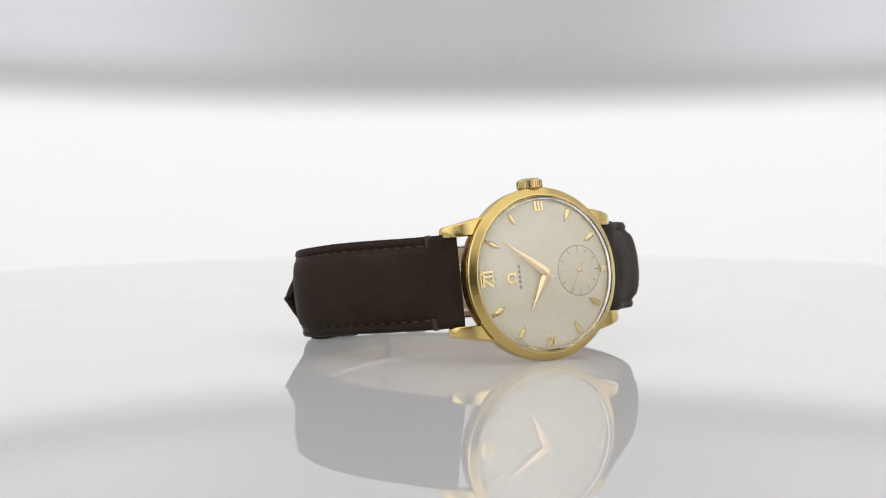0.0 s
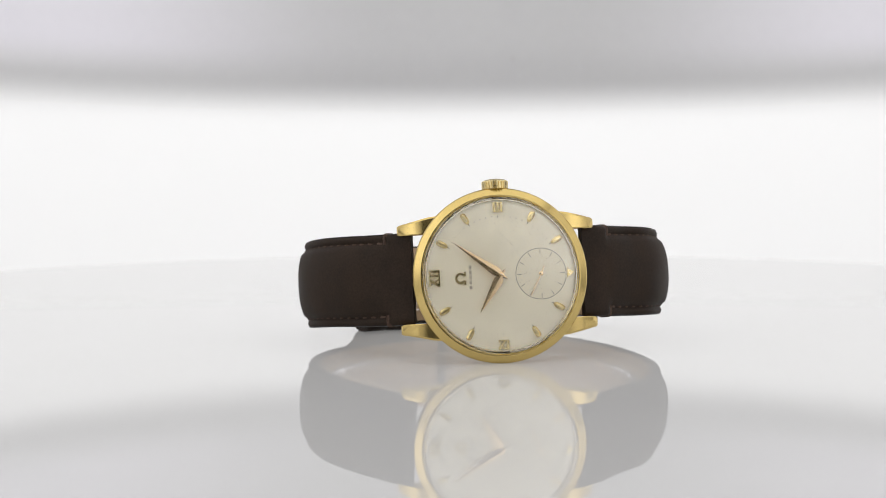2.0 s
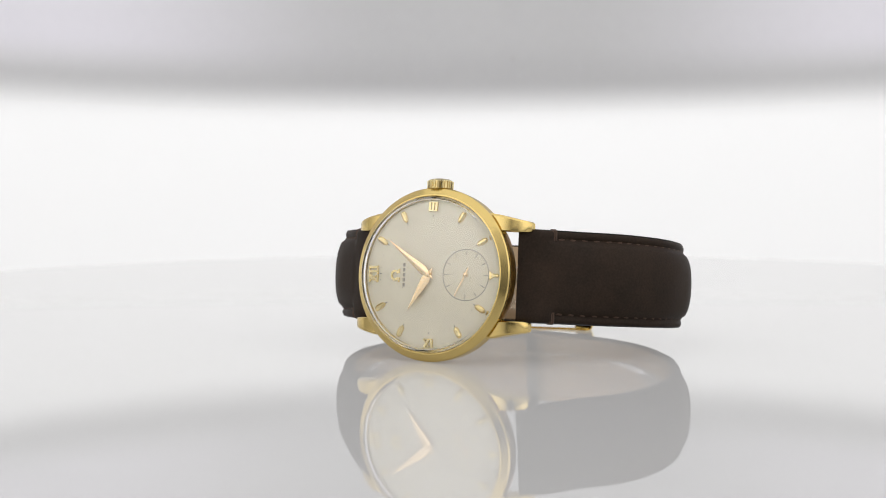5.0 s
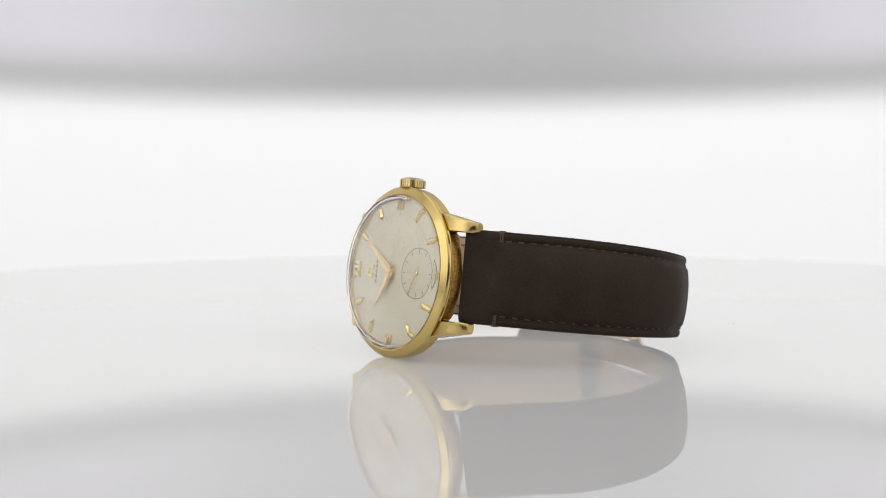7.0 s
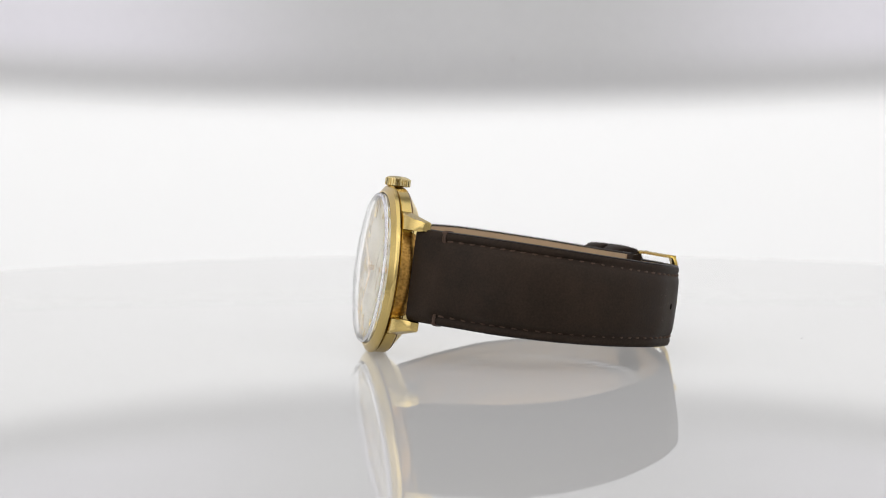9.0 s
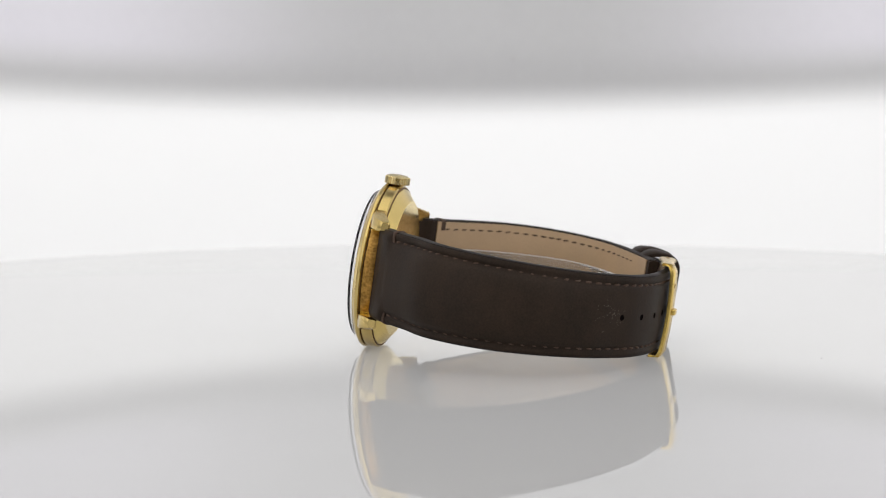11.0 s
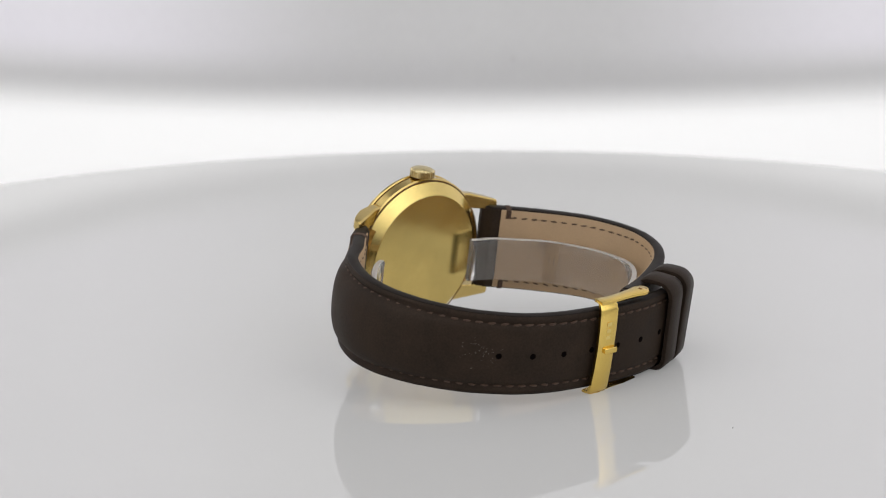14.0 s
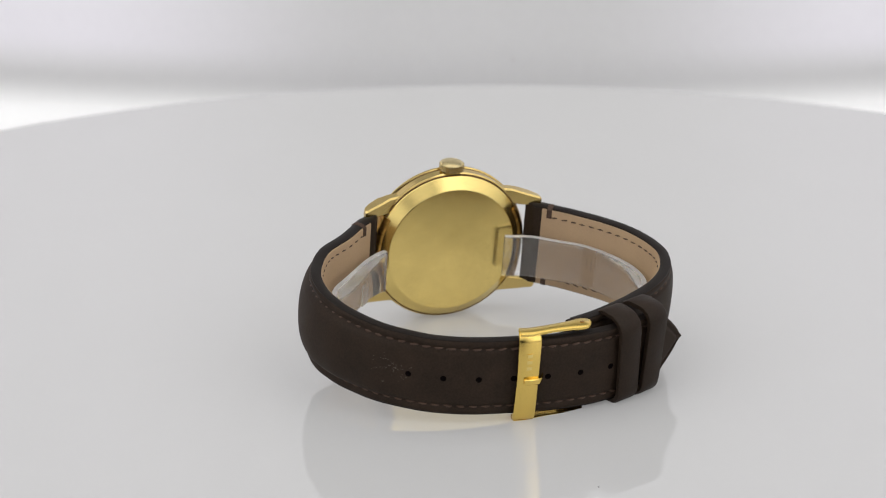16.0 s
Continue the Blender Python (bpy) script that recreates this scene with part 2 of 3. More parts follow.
for x, y, r in ((7.4, 69.1, 0.11),):
    bm = z_lathe([(0.01, 0.12), (r * 0.7, 0.1), (r, 0.0)], 8)
    for v in bm.verts:
        v.co.x, v.co.y = v.co.x * 1.4 + x, v.co.y + y
    part("dust_speck", bm, BOOTH_DUST, turntable, "dark dust speck", watch=False)

backdrop = new("backdrop")
tagged(backdrop, "curved white diffuser, glow painted in below a grey cloth hood", "backdrop", kind="structure")


def curved_sheet(radius, thick, low, high, span=80, across=80, up=10):
    bm = bmesh.new()
    loops = []
    for i in range(across + 1):
        phi = -span + 2 * span * i / across
        a = radians(phi)
        ring = []
        for k in range(up + 1):
            z = low(phi) + (high(phi) - low(phi)) * k / up
            ring.append((radius(z) * math.sin(a), radius(z) * math.cos(a), z))
        for k in range(up, -1, -1):
            z = low(phi) + (high(phi) - low(phi)) * k / up
            ring.append(((radius(z) + thick) * math.sin(a), (radius(z) + thick) * math.cos(a), z))
        loops.append(ring)
    return rings(bm, loops)


part("diffuser", curved_sheet(lambda z: 257.0 - 2.2 * smoothstep(42, 66, z) + 0.10 * max(0, z - 62), 3, lambda p: -40, lambda p: 340, up=95), PANEL, backdrop, "white diffuser cloth, soft glow painted into its lower part", watch=False)

# Speck hung before the cloth in place of dust on the lens.
bm = bmesh.new()
rings(bm, [[(10.4 + r * math.cos(k * math.pi / 6), y, 61.8 + r * math.sin(k * math.pi / 6)) for k in range(12)] for r, y in ((0.62, 252.9), (0.5, 252.4), (0.1, 252.3))])
part("dust_speck", bm, material("pale_dust", (0.58, 0.57, 0.56), 0.9, 0, 0.1), backdrop, "small grey speck standing for dust on the lens", watch=False)


def fill_sheet(radius, thick, low, high, gap, stop, steps=48):
    """One half of the added fill cloth, from beside the camera's gap round to the backdrop; angles from the front."""
    bm = bmesh.new()
    loops = []
    for i in range(steps + 1):
        a = radians(gap + (stop - gap) * i / steps)
        loops.append([(r * math.sin(a), -r * math.cos(a), z) for r, z in ((radius, low), (radius, high), (radius + thick, high), (radius + thick, low))])
    return rings(bm, loops)


# Unseen glowing cloths, added to light the watch from the front.
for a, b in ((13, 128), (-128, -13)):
    setting("tent", fill_sheet(850, 3, -189, 960, a, b), FILL, "unseen glowing tent cloth, added to light the watch", "tent")
setting("tent", fill_sheet(850, 3, 300, 960, -12.9, 12.9, 12), FILL_FRONT, "unseen glowing cloth over the camera's gap, added as fill", "tent")

# ---- the wristwatch ----
watch = new("wristwatch")
tagged(watch, "gold dress watch on brown leather strap, lying on its side", "wristwatch")

# case
part("case_body", lathe([(15.2, 0.9), (16.85, 0.9), (17.0, 1.05), (17.0, 2.95), (16.7, 3.2), (15.0, 3.2), (15.0, 2.0)], 128, closed=True), GOLD, watch)
part("case_seam", lathe([(16.0, 0.45), (16.6, 0.45), (16.6, 1.2), (16.0, 1.2)], 96, closed=True), GOLD_DARK, watch, "dark seam under the bezel")
part("case_seam", lathe([(16.0, 3.1), (16.62, 3.1), (16.62, 3.42), (16.0, 3.42)], 96, closed=True), GOLD_DARK, watch, "dark seam round the case back")
part("bezel", lathe([(15.5, 0.5), (15.5, -0.85), (15.62, -1.05), (15.85, -1.03), (17.05, -0.2), (17.25, 0.1), (17.25, 0.5), (17.0, 0.66)], 160, closed=True), GOLD, watch, "polished gold bezel", angle=14)
part("caseback", lathe([(15.6, 2.9), (16.3, 3.0), (16.45, 3.3), (16.3, 3.55), (14.05, 5.3), (13.9, 5.36), (0.01, 5.5), (0.01, 3.0)], 160), GOLD_BRUSHED, watch, "plain brushed gold case back", angle=12)


def flank(sx):
    """The tarnished strip of the case between two lugs, darkened too for the strap's shade."""
    bm = bmesh.new()
    loops = []
    for i in range(25):
        a = radians(-29 + 58 * i / 24)
        loops.append([(sx * r * math.cos(a), y, r * math.sin(a)) for r, y in ((16.6, 0.98), (17.05, 1.06), (17.08, 1.9), (17.05, 3.05), (16.75, 3.6), (16.0, 4.2), (15.5, 4.2))])
    return rings(bm, loops)


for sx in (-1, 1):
    part("case_flank", flank(sx), GOLD_SIDE, watch, "tarnished gold case side between the lugs, with painted strap shade")


def lug(sx, sz):
    bm = bmesh.new()
    # section by section from the case outwards: x, z inner, z outer, y front, y back
    loops = []
    for x, z0, z1, y0, y1 in ((11.0, 8.85, 12.4, 0.72, 2.9), (13.6, 8.8, 12.1, 0.75, 3.3), (16.0, 8.75, 11.55, 1.0, 4.4), (18.0, 8.75, 11.1, 2.2, 5.2), (19.2, 8.8, 10.85, 3.3, 5.7), (19.6, 9.0, 10.6, 4.0, 5.5)):
        c = min(0.35, (z1 - z0) / 3)
        sec = [(z0, y0 + c * .5), (z0 + c * .5, y0), (z1 - c, y0 + 0.1), (z1, y0 + c), (z1, y1 - c), (z1 - c, y1), (z0 + c * .5, y1), (z0, y1 - c * .5)]
        loops.append([(x * sx, y, z * sz) for z, y in sec])
    return rings(bm, loops)


for sx in (-1, 1):
    for sz in (-1, 1):
        part("lug", lug(sx, sz), GOLD, watch, angle=25)
    bm = lathe([(0.01, -7.9), (0.5, -7.9), (0.5, 7.9), (0.01, 7.9)], 16)
    for v in bm.verts:
        v.co = Vector((v.co.x + sx * 18.0, v.co.z + 5.2, v.co.y))
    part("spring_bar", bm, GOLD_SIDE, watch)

# crown
bm = bmesh.new()
flutes = 28
loops = []
for z, grip, r in ((17.1, 0, 2.2), (17.22, 1, 2.5), (18.6, 1, 2.5), (18.8, 0, 2.34), (19.05, 0, 1.85), (19.17, 0, 1.0), (19.2, 0, 0.05)):
    ring = []
    for k in range(flutes * 4):
        q = r + (0.13 if k % 4 in (0, 1) else -0.15) * grip
        a = 2 * math.pi * k / (flutes * 4)
        ring.append((q * math.cos(a), 1.75 + q * math.sin(a), z))
    loops.append(ring)
part("crown", rings(bm, loops), GOLD_CROWN, watch, "fluted gold winding crown", angle=25)
bm = lathe([(0.01, 16.3), (1.35, 16.3), (1.35, 17.4), (0.01, 17.4)], 24)
for v in bm.verts:
    v.co = Vector((v.co.x, 1.75 + v.co.z, v.co.y))
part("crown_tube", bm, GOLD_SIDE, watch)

# crystal
profile = [(15.45, -0.35), (15.38, -1.65)]
for k in range(5):
    a = radians(18 * (k + 1))
    profile.append((14.8 + 0.58 * math.cos(a), -1.65 - 0.6 * math.sin(a)))
for k in range(1, 13):
    r = 14.8 * (1 - k / 12)
    profile.append((r, -2.25 - 1.6 * (1 - (r / 14.8) ** 2)))
for k in range(12, -1, -1):
    r = 14.7 * (1 - k / 12)
    profile.append((r, -1.7 - 1.62 * (1 - (r / 14.7) ** 2)))
profile += [(14.88, -1.5), (14.98, -0.35)]
crystal = part("crystal", lathe(profile, 128, closed=True), CRYSTAL, watch, "clear domed acrylic crystal", angle=50)
crystal.visible_shadow = False

# dial
dial = part("dial", lathe([(0.01, 0.0)] + [(0.9 * k, 0.0) for k in range(1, 17)] + [(15.45, 0.14), (15.45, 0.6), (0.01, 1.4)], 128), DIAL, watch, "silvered cream dial with fine speckles")
part("rehaut", lathe([(15.1, 0.2), (15.48, 0.2), (15.48, -0.3), (15.2, -0.25)], 128, closed=True), GOLD_INDEX, watch)


def index_mesh(h):
    d, q = hour_dir(h)
    bm = bmesh.new()
    base, ridge = [], []
    for r, w in ((11.75, 0.10), (12.15, 0.46), (12.6, 0.58), (13.75, 0.58), (14.25, 0.46), (14.45, 0.2)):
        base.append((r, w))
    ring0 = [d * r + q * w for r, w in base] + [d * r - q * w for r, w in base[::-1]]
    c = d * 13.1
    ring1 = [c + (p - c) * 0.94 for p in ring0]
    ring2 = [c + Vector(((p - c).dot(d) * d + 0.34 * (p - c).dot(q) * q)) * 0.8 for p in ring0]
    rings(bm, [[(p.x, 0.02, p.y) for p in ring0], [(p.x, -0.30, p.y) for p in ring1], [(p.x, -0.62, p.y) for p in ring2]])
    return bm


for h in (1, 2, 4, 5, 7, 8, 10, 11):
    part("index", index_mesh(h), GOLD_INDEX, dial, angle=20)


def numeral(h, strokes, r0, r1, serif):
    """Roman strokes: (left at the foot, left at the head) across, upright with the head outwards."""
    d, q = hour_dir(h)
    bm = bmesh.new()
    for foot, head, w in strokes:
        a, b = d * r0 + q * foot, d * r1 + q * head
        bar(bm, a, b, w, 0.02, -0.42, 0.04)
    lo, hi = serif
    for r in (r0, r1):
        bar(bm, d * r + q * lo, d * r + q * hi, 0.24, 0.02, -0.38, 0.03)
    return bm


part("numeral", numeral(12, [(-1.55, -0.25, 0.52), (-0.25, -1.55, 0.22), (0.45, 0.45, 0.46), (1.3, 1.3, 0.46)], 12.15, 14.2, (-1.7, 1.6)), GOLD_INDEX, dial, "applied gold roman twelve", angle=20)
part("numeral", numeral(3, [(-0.72, -0.72, 0.5), (0.0, 0.0, 0.5), (0.72, 0.72, 0.5)], 12.6, 14.5, (-1.0, 1.0)), GOLD_INDEX, dial, "applied gold roman three", angle=20)
part("numeral", numeral(9, [(-0.8, -0.8, 0.46), (-0.2, 0.95, 0.48), (0.95, -0.2, 0.2)], 12.75, 14.6, (-1.05, 1.1)), GOLD_INDEX, dial, "applied gold roman nine", angle=20)
bm = bmesh.new()
slab(bm, [(13.15, 0.95), (14.85, 0.0), (13.15, -0.95)][::-1], 0.02, -0.34, 0.16)
part("marker", bm, GOLD_INDEX, dial, "applied gold triangle", angle=20)

rng = random.Random(7)
bm = bmesh.new()
for k in range(520):
    r, a = 11.2 * math.sqrt(rng.random()), rng.random() * 2 * math.pi
    x, z, q = r * math.cos(a), r * math.sin(a), 0.03 + 0.05 * rng.random() ** 3
    slab(bm, [(x + q * math.cos(j * 1.0472), z + q * math.sin(j * 1.0472)) for j in range(6)], 0.02, -0.03)
part("age_spots", bm, material("age_spot", (0.36, 0.29, 0.17), 0.7, 0, 0.2, 500, 4000), dial, "tiny brown age spots", kind="stuff")

# emblem and wording stay plain shapes
bm = bmesh.new()
loops = []
for k in range(25):
    a = radians(28 + 304 * k / 24)
    for_r = [(0.62, 0.02), (0.62, -0.3), (1.02, -0.3), (1.02, 0.02)]
    loops.append([(-8.0 - r * math.cos(a - math.pi), y, -0.3 + r * 1.08 * math.sin(a - math.pi)) for r, y in for_r])
rings(bm, loops)
bar(bm, (-7.1, 0.12), (-7.1, 1.0), 0.34, 0.02, -0.3)
bar(bm, (-7.1, -0.72), (-7.1, -1.6), 0.34, 0.02, -0.3)
part("emblem", bm, GOLD_INDEX, dial, "applied gold emblem")
bm = bmesh.new()
for k in range(5):
    z = -2.5 + k * 0.99
    bar(bm, (-6.0, z), (-6.0, z + 0.72), 0.5, 0.02, -0.04)
part("lettering", bm, material("faint_print", (0.50, 0.44, 0.32), 0.6, 0, 0.1, 500, 4000), dial, "faint printed bars of lettering")

bm = bmesh.new()
for k in range(60):
    if abs(k - 30) < 5:
        continue
    d, q = hour_dir(k / 5)
    if k % 5 == 0:
        bar(bm, d * 11.35, d * 11.75, 0.15, 0.02, -0.035)
    else:
        bar(bm, d * 11.55, d * 11.71, 0.15, 0.02, -0.035)
part("minute_track", bm, INK, dial, "printed minute dots", kind="stuff")

sub = part("subdial", lathe([(0.01, -0.015)] + [(0.6 * k, -0.015) for k in range(1, 8)] + [(4.8, -0.015), (4.95, -0.03), (5.05, -0.03), (5.05, 0.05), (0.01, 0.05)], 96, centre=(7.95, 0)), DIAL_SUB, dial, "small seconds subdial with a printed ring")
part("subdial_ring", lathe([(4.95, -0.02), (4.95, -0.045), (5.06, -0.045), (5.06, -0.02)], 96, centre=(7.95, 0), closed=True), INK, sub)
bm = bmesh.new()
for k in range(12):
    a = radians(30 * k)
    c, s = math.cos(a), math.sin(a)
    bar(bm, (7.95 + 4.75 * c, 4.75 * s), (7.95 + 3.85 * c, 3.85 * s), 0.11, -0.01, -0.04)
part("seconds_ticks", bm, INK, sub)


def hand(dx, dz, length, half, tail, y, ridge):
    d = Vector((dx, dz)).normalized()
    q = Vector((-d.y, d.x))
    bm = bmesh.new()
    out = [d * length, d * 1.3 + q * half, d * -tail, d * 1.3 - q * half]
    low = [bm.verts.new((p.x, y + 0.12, p.y)) for p in out]
    mid = [bm.verts.new((p.x, y, p.y)) for p in out]
    top = [bm.verts.new((d.x * s, y - ridge, d.y * s)) for s in (length * 0.985, 1.3, -tail * 0.9)]
    bm.faces.new(low)
    for k in range(4):
        bm.faces.new((low[k], low[(k + 1) % 4], mid[(k + 1) % 4], mid[k]))
    bm.faces.new((mid[0], mid[1], top[1], top[0]))
    bm.faces.new((mid[1], mid[2], top[2], top[1]))
    bm.faces.new((mid[2], mid[3], top[1], top[2]))
    bm.faces.new((mid[3], mid[0], top[0], top[1]))
    return bm


part("hour_hand", hand(-86, -138, 8.6, 0.98, 1.5, -1.45, 0.05), ROSE, watch, "faceted gold hour hand", angle=8)
part("minute_hand", hand(-197, 143, 11.65, 0.92, 1.55, -1.75, 0.05), ROSE, watch, "faceted gold minute hand", angle=8)
part("hand_cap", lathe([(0.01, -2.12), (0.2, -2.12), (0.24, -2.06), (0.48, -2.0), (0.52, -1.85), (0.52, 0), (0.01, 0)], 24), ROSE, watch)
bm = lathe([(0.01, -0.5), (0.3, -0.5), (0.42, -0.42), (0.42, 0), (0.01, 0)], 24, centre=(7.95, 0))
bar(bm, (7.95, 0), (7.95 - 2.2, -4.15), 0.16, -0.3, -0.4)
bar(bm, (7.95, 0), (7.95 + 0.65, 1.4), 0.2, -0.3, -0.4)
part("seconds_hand", bm, ROSE, watch, "thin gold small seconds hand")

# ---- the strap ----
# outer faces of the two halves, in plan
LONG_PATH = [(17.2, 3.2), (21.5, 5.5)] + [on_watch(*p) for p in (
    (28.8, -13.8), (35.0, -9.0), (38.8, -3.2), (41.0, 2.75), (41.5, 9.0), (40.6, 14.0), (38.6, 19.0), (34.2, 25.3), (29.1, 29.8), (23.9, 33.3), (17.2, 36.0),
    (9.0, 37.7), (1.0, 38.8), (-7.0, 38.8), (-14.5, 37.4), (-21.5, 35.0), (-29.9, 31.1))]
SHORT_PATH = [(-17.2, 2.9), (-20.6, 4.7)] + [on_watch(*p) for p in (
    (-28.0, -10.8), (-33.6, -2.5), (-36.4, 5.0), (-37.0, 11.0), (-35.4, 16.0), (-31.5, 21.3), (-25.5, 26.3), (-18.0, 30.3), (-10.0, 33.6), (-3.0, 35.6))]
LONG, SHORT = Curve(LONG_PATH), Curve(SHORT_PATH)


def strap_shape(curve, side, kind):
    """Half width, flange thickness, pad height and height of the middle line, along the length."""
    total = curve.length

    def shape(s):
        half = 9.0 - 1.1 * smoothstep(15, 75, s)
        thick = (2.6 - 0.5 * smoothstep(10, 60, s)) * (0.3 + 0.7 * smoothstep(0, 2.4, s))
        mid = 0.5 * smoothstep(20, 80, s)
        if kind == "long":
            pad = 0.55 + 1.4 * smoothstep(3, 16, s) - 1.6 * smoothstep(44, 72, s)
            mid = 0.35
            tip = total - s
            if tip < 8:
                half *= max(0.04, (tip / 8) ** 0.75)
                thick = 2.1 - 0.5 * (1 - tip / 8)
        else:
            pad = 0.55 + 1.3 * smoothstep(3, 16, s) - 1.7 * smoothstep(34, 54, s)
            thick += 0.2
            mid = 0.3 + 0.7 * smoothstep(3, 30, s)
            half += 0.35 * smoothstep(15, 60, s)
        return half, thick, max(pad, 0.12), mid
    return shape


def strap_body(curve, side, shape, tack, stations=110):
    bm = bmesh.new()
    loops = []
    for i in range(stations + 1):
        s = curve.length * i / stations
        p, t, n = curve.frame_at(s, side)
        half, thick, pad, mid = shape(s)
        sec = []
        across = 36
        for k in range(across + 1):
            z = -half + 2 * half * k / across
            rim = half - abs(z)
            up = pad * max(0.0, 1 - (max(0.0, abs(z)) / max(half - 1.55, 0.3)) ** 2.4) ** 0.62 - 0.42 * math.exp(-((rim - 1.75) / 0.40) ** 2) - 0.35 * (1 - smoothstep(0, 0.55, rim))
            plain = smoothstep(tack + 0.2, tack - 0.5, s) if s > tack - 0.6 else 1.0
            flat = pad * 0.8 * smoothstep(-0.1, 1.0, rim)
            sec.append((z, up * (1 - plain) + flat * plain - pad))
        base = -pad - thick
        sec += [(half + 0.06, -pad - thick * 0.45), (half - 0.2, base + 0.1), (half - 0.55, base), (-half + 0.55, base), (-half + 0.2, base + 0.1), (-half - 0.06, -pad - thick * 0.45)]
        loops.append([(p.x + n.x * o, p.y + n.y * o, mid + z) for z, o in sec])
    return rings(bm, loops)


def strap_lining(curve, side, shape, start, stop, stations=90):
    bm = bmesh.new()
    loops = []
    for i in range(stations + 1):
        s = start + (stop - start) * i / stations
        p, t, n = curve.frame_at(s, side)
        half, thick, pad, mid = shape(s)
        w = half - 0.2
        base = -pad - thick
        sec = [(-w, base + 0.1), (w, base + 0.1), (w, base - 0.12), (w - 0.15, base - 0.2), (-w + 0.15, base - 0.2), (-w, base - 0.12)]
        loops.append([(p.x + n.x * o, p.y + n.y * o, mid + z) for z, o in sec])
    return rings(bm, loops)


def capsule(bm, p, along, up, length, radius):
    """A little thread lying along a surface."""
    third = along.cross(up)
    loops = []
    for u, k in ((-0.5, 0.35), (-0.36, 0.9), (0, 1.1), (0.36, 0.9), (0.5, 0.35)):
        c = p + along * length * u - up * radius * 1.0 * abs(2 * u) ** 2
        loops.append([tuple(c + (third * math.cos(a) + up * math.sin(a)) * radius * k) for a in (j * math.pi / 3 for j in range(6))])
    rings(bm, loops)


def stitching(curve, side, shape, zs, start, stop, inside=False, pitch=2.45):
    bm = bmesh.new()
    s = start
    while s < stop:
        p, t, n = curve.frame_at(s, side)
        half, thick, pad, mid = shape(s)
        o = (-pad - thick - 0.2) if inside else (-pad - 0.16)
        z = mid + zs * (half - 1.75)
        jig = 0.10 * math.sin(s * 7.3)
        capsule(bm, Vector((p.x + n.x * o, p.y + n.y * o, z)), Vector((t.x, t.y, 0.10 * zs + jig)).normalized(), Vector((n.x, n.y, 0)) * (-1 if inside else 1), 1.7, 0.17 if inside else 0.24)
        s += pitch
    return bm


def bar_tack(curve, side, shape, zs, s):
    """Thread wound over the strap's edge."""
    bm = bmesh.new()
    p, t, n = curve.frame_at(s, side)
    half, thick, pad, mid = shape(s)
    for k in range(3):
        q = Vector((p.x, p.y, 0)) + Vector((t.x, t.y, 0)) * (k - 1) * 0.36
        path = [(half - 2.0, -pad - 0.1), (half - 0.9, -pad + 0.06), (half - 0.1, -pad - 0.1), (half + 0.2, -pad - thick * 0.3), (half + 0.2, -pad - thick * 0.8), (half - 0.2, -pad - thick - 0.25), (half - 2.0, -pad - thick - 0.25)]
        pts = [q + Vector((n.x * o, n.y * o, mid + zs * z)) for z, o in path]
        loops = []
        for i, c in enumerate(pts):
            a = (pts[min(i + 1, len(pts) - 1)] - pts[max(i - 1, 0)]).normalized()
            b = Vector((t.x, t.y, 0))
            e = a.cross(b)
            loops.append([tuple(c + (b * math.cos(w) + e * math.sin(w)) * 0.2) for w in (j * math.pi / 3 for j in range(6))])
        rings(bm, loops)
    return bm


long_shape, short_shape = strap_shape(LONG, 1, "long"), strap_shape(SHORT, -1, "short")
strap_long = part("strap_long", strap_body(LONG, 1, long_shape, 7.0, 190), LEATHER, watch, "padded dark brown leather strap half with punched holes", angle=60)
strap_short = part("strap_short", strap_body(SHORT, -1, short_shape, 5.6, 150), LEATHER, watch, "padded dark brown leather strap half with buckle", angle=60)
for ob, curve, side, shape, tack, lining_end, sew_end in ((strap_long, LONG, 1, long_shape, 7.2, LONG.length - 8, LONG.length - 7), (strap_short, SHORT, -1, short_shape, 5.8, SHORT.length - 2, SHORT.length - 12)):
    part("lining", strap_lining(curve, side, shape, 4.2, lining_end), LINING, ob, "tan leather lining", angle=60)
    for zs in (-1, 1):
        part("stitching", stitching(curve, side, shape, zs, tack + 1.4, sew_end), THREAD, ob, "brown thread stitching")
        part("inner_stitching", stitching(curve, side, shape, zs, tack + 1.4, sew_end, True), THREAD, ob, "brown thread stitching")
        part("bar_tack", bar_tack(curve, side, shape, zs, tack), THREAD, ob, "brown thread bar tack")


def edge_bead(curve, side, shape, zs, stop, stations=100):
    """The painted, slightly glossy cut edge of the leather."""
    bm = bmesh.new()
    loops = []
    for i in range(stations + 1):
        s = 0.3 + (stop - 0.3) * i / stations
        p, t, n = curve.frame_at(s, side)
        half, thick, pad, mid = shape(s)
        ring = []
        for k in range(10):
            a = 2 * math.pi * k / 10
            z, o = half - 0.05 + 0.26 * math.cos(a), -pad - thick * 0.52 + thick * 0.44 * math.sin(a)
            ring.append((p.x + n.x * o, p.y + n.y * o, mid + zs * z))
        loops.append(ring)
    return rings(bm, loops)


for ob, curve, side, shape, stop in ((strap_long, LONG, 1, long_shape, LONG.length - 8.2), (strap_short, SHORT, -1, short_shape, SHORT.length - 1)):
    for zs in (-1, 1):
        part("edge", edge_bead(curve, side, shape, zs, stop), LEATHER_EDGE, ob, "dark painted leather edge", angle=60)


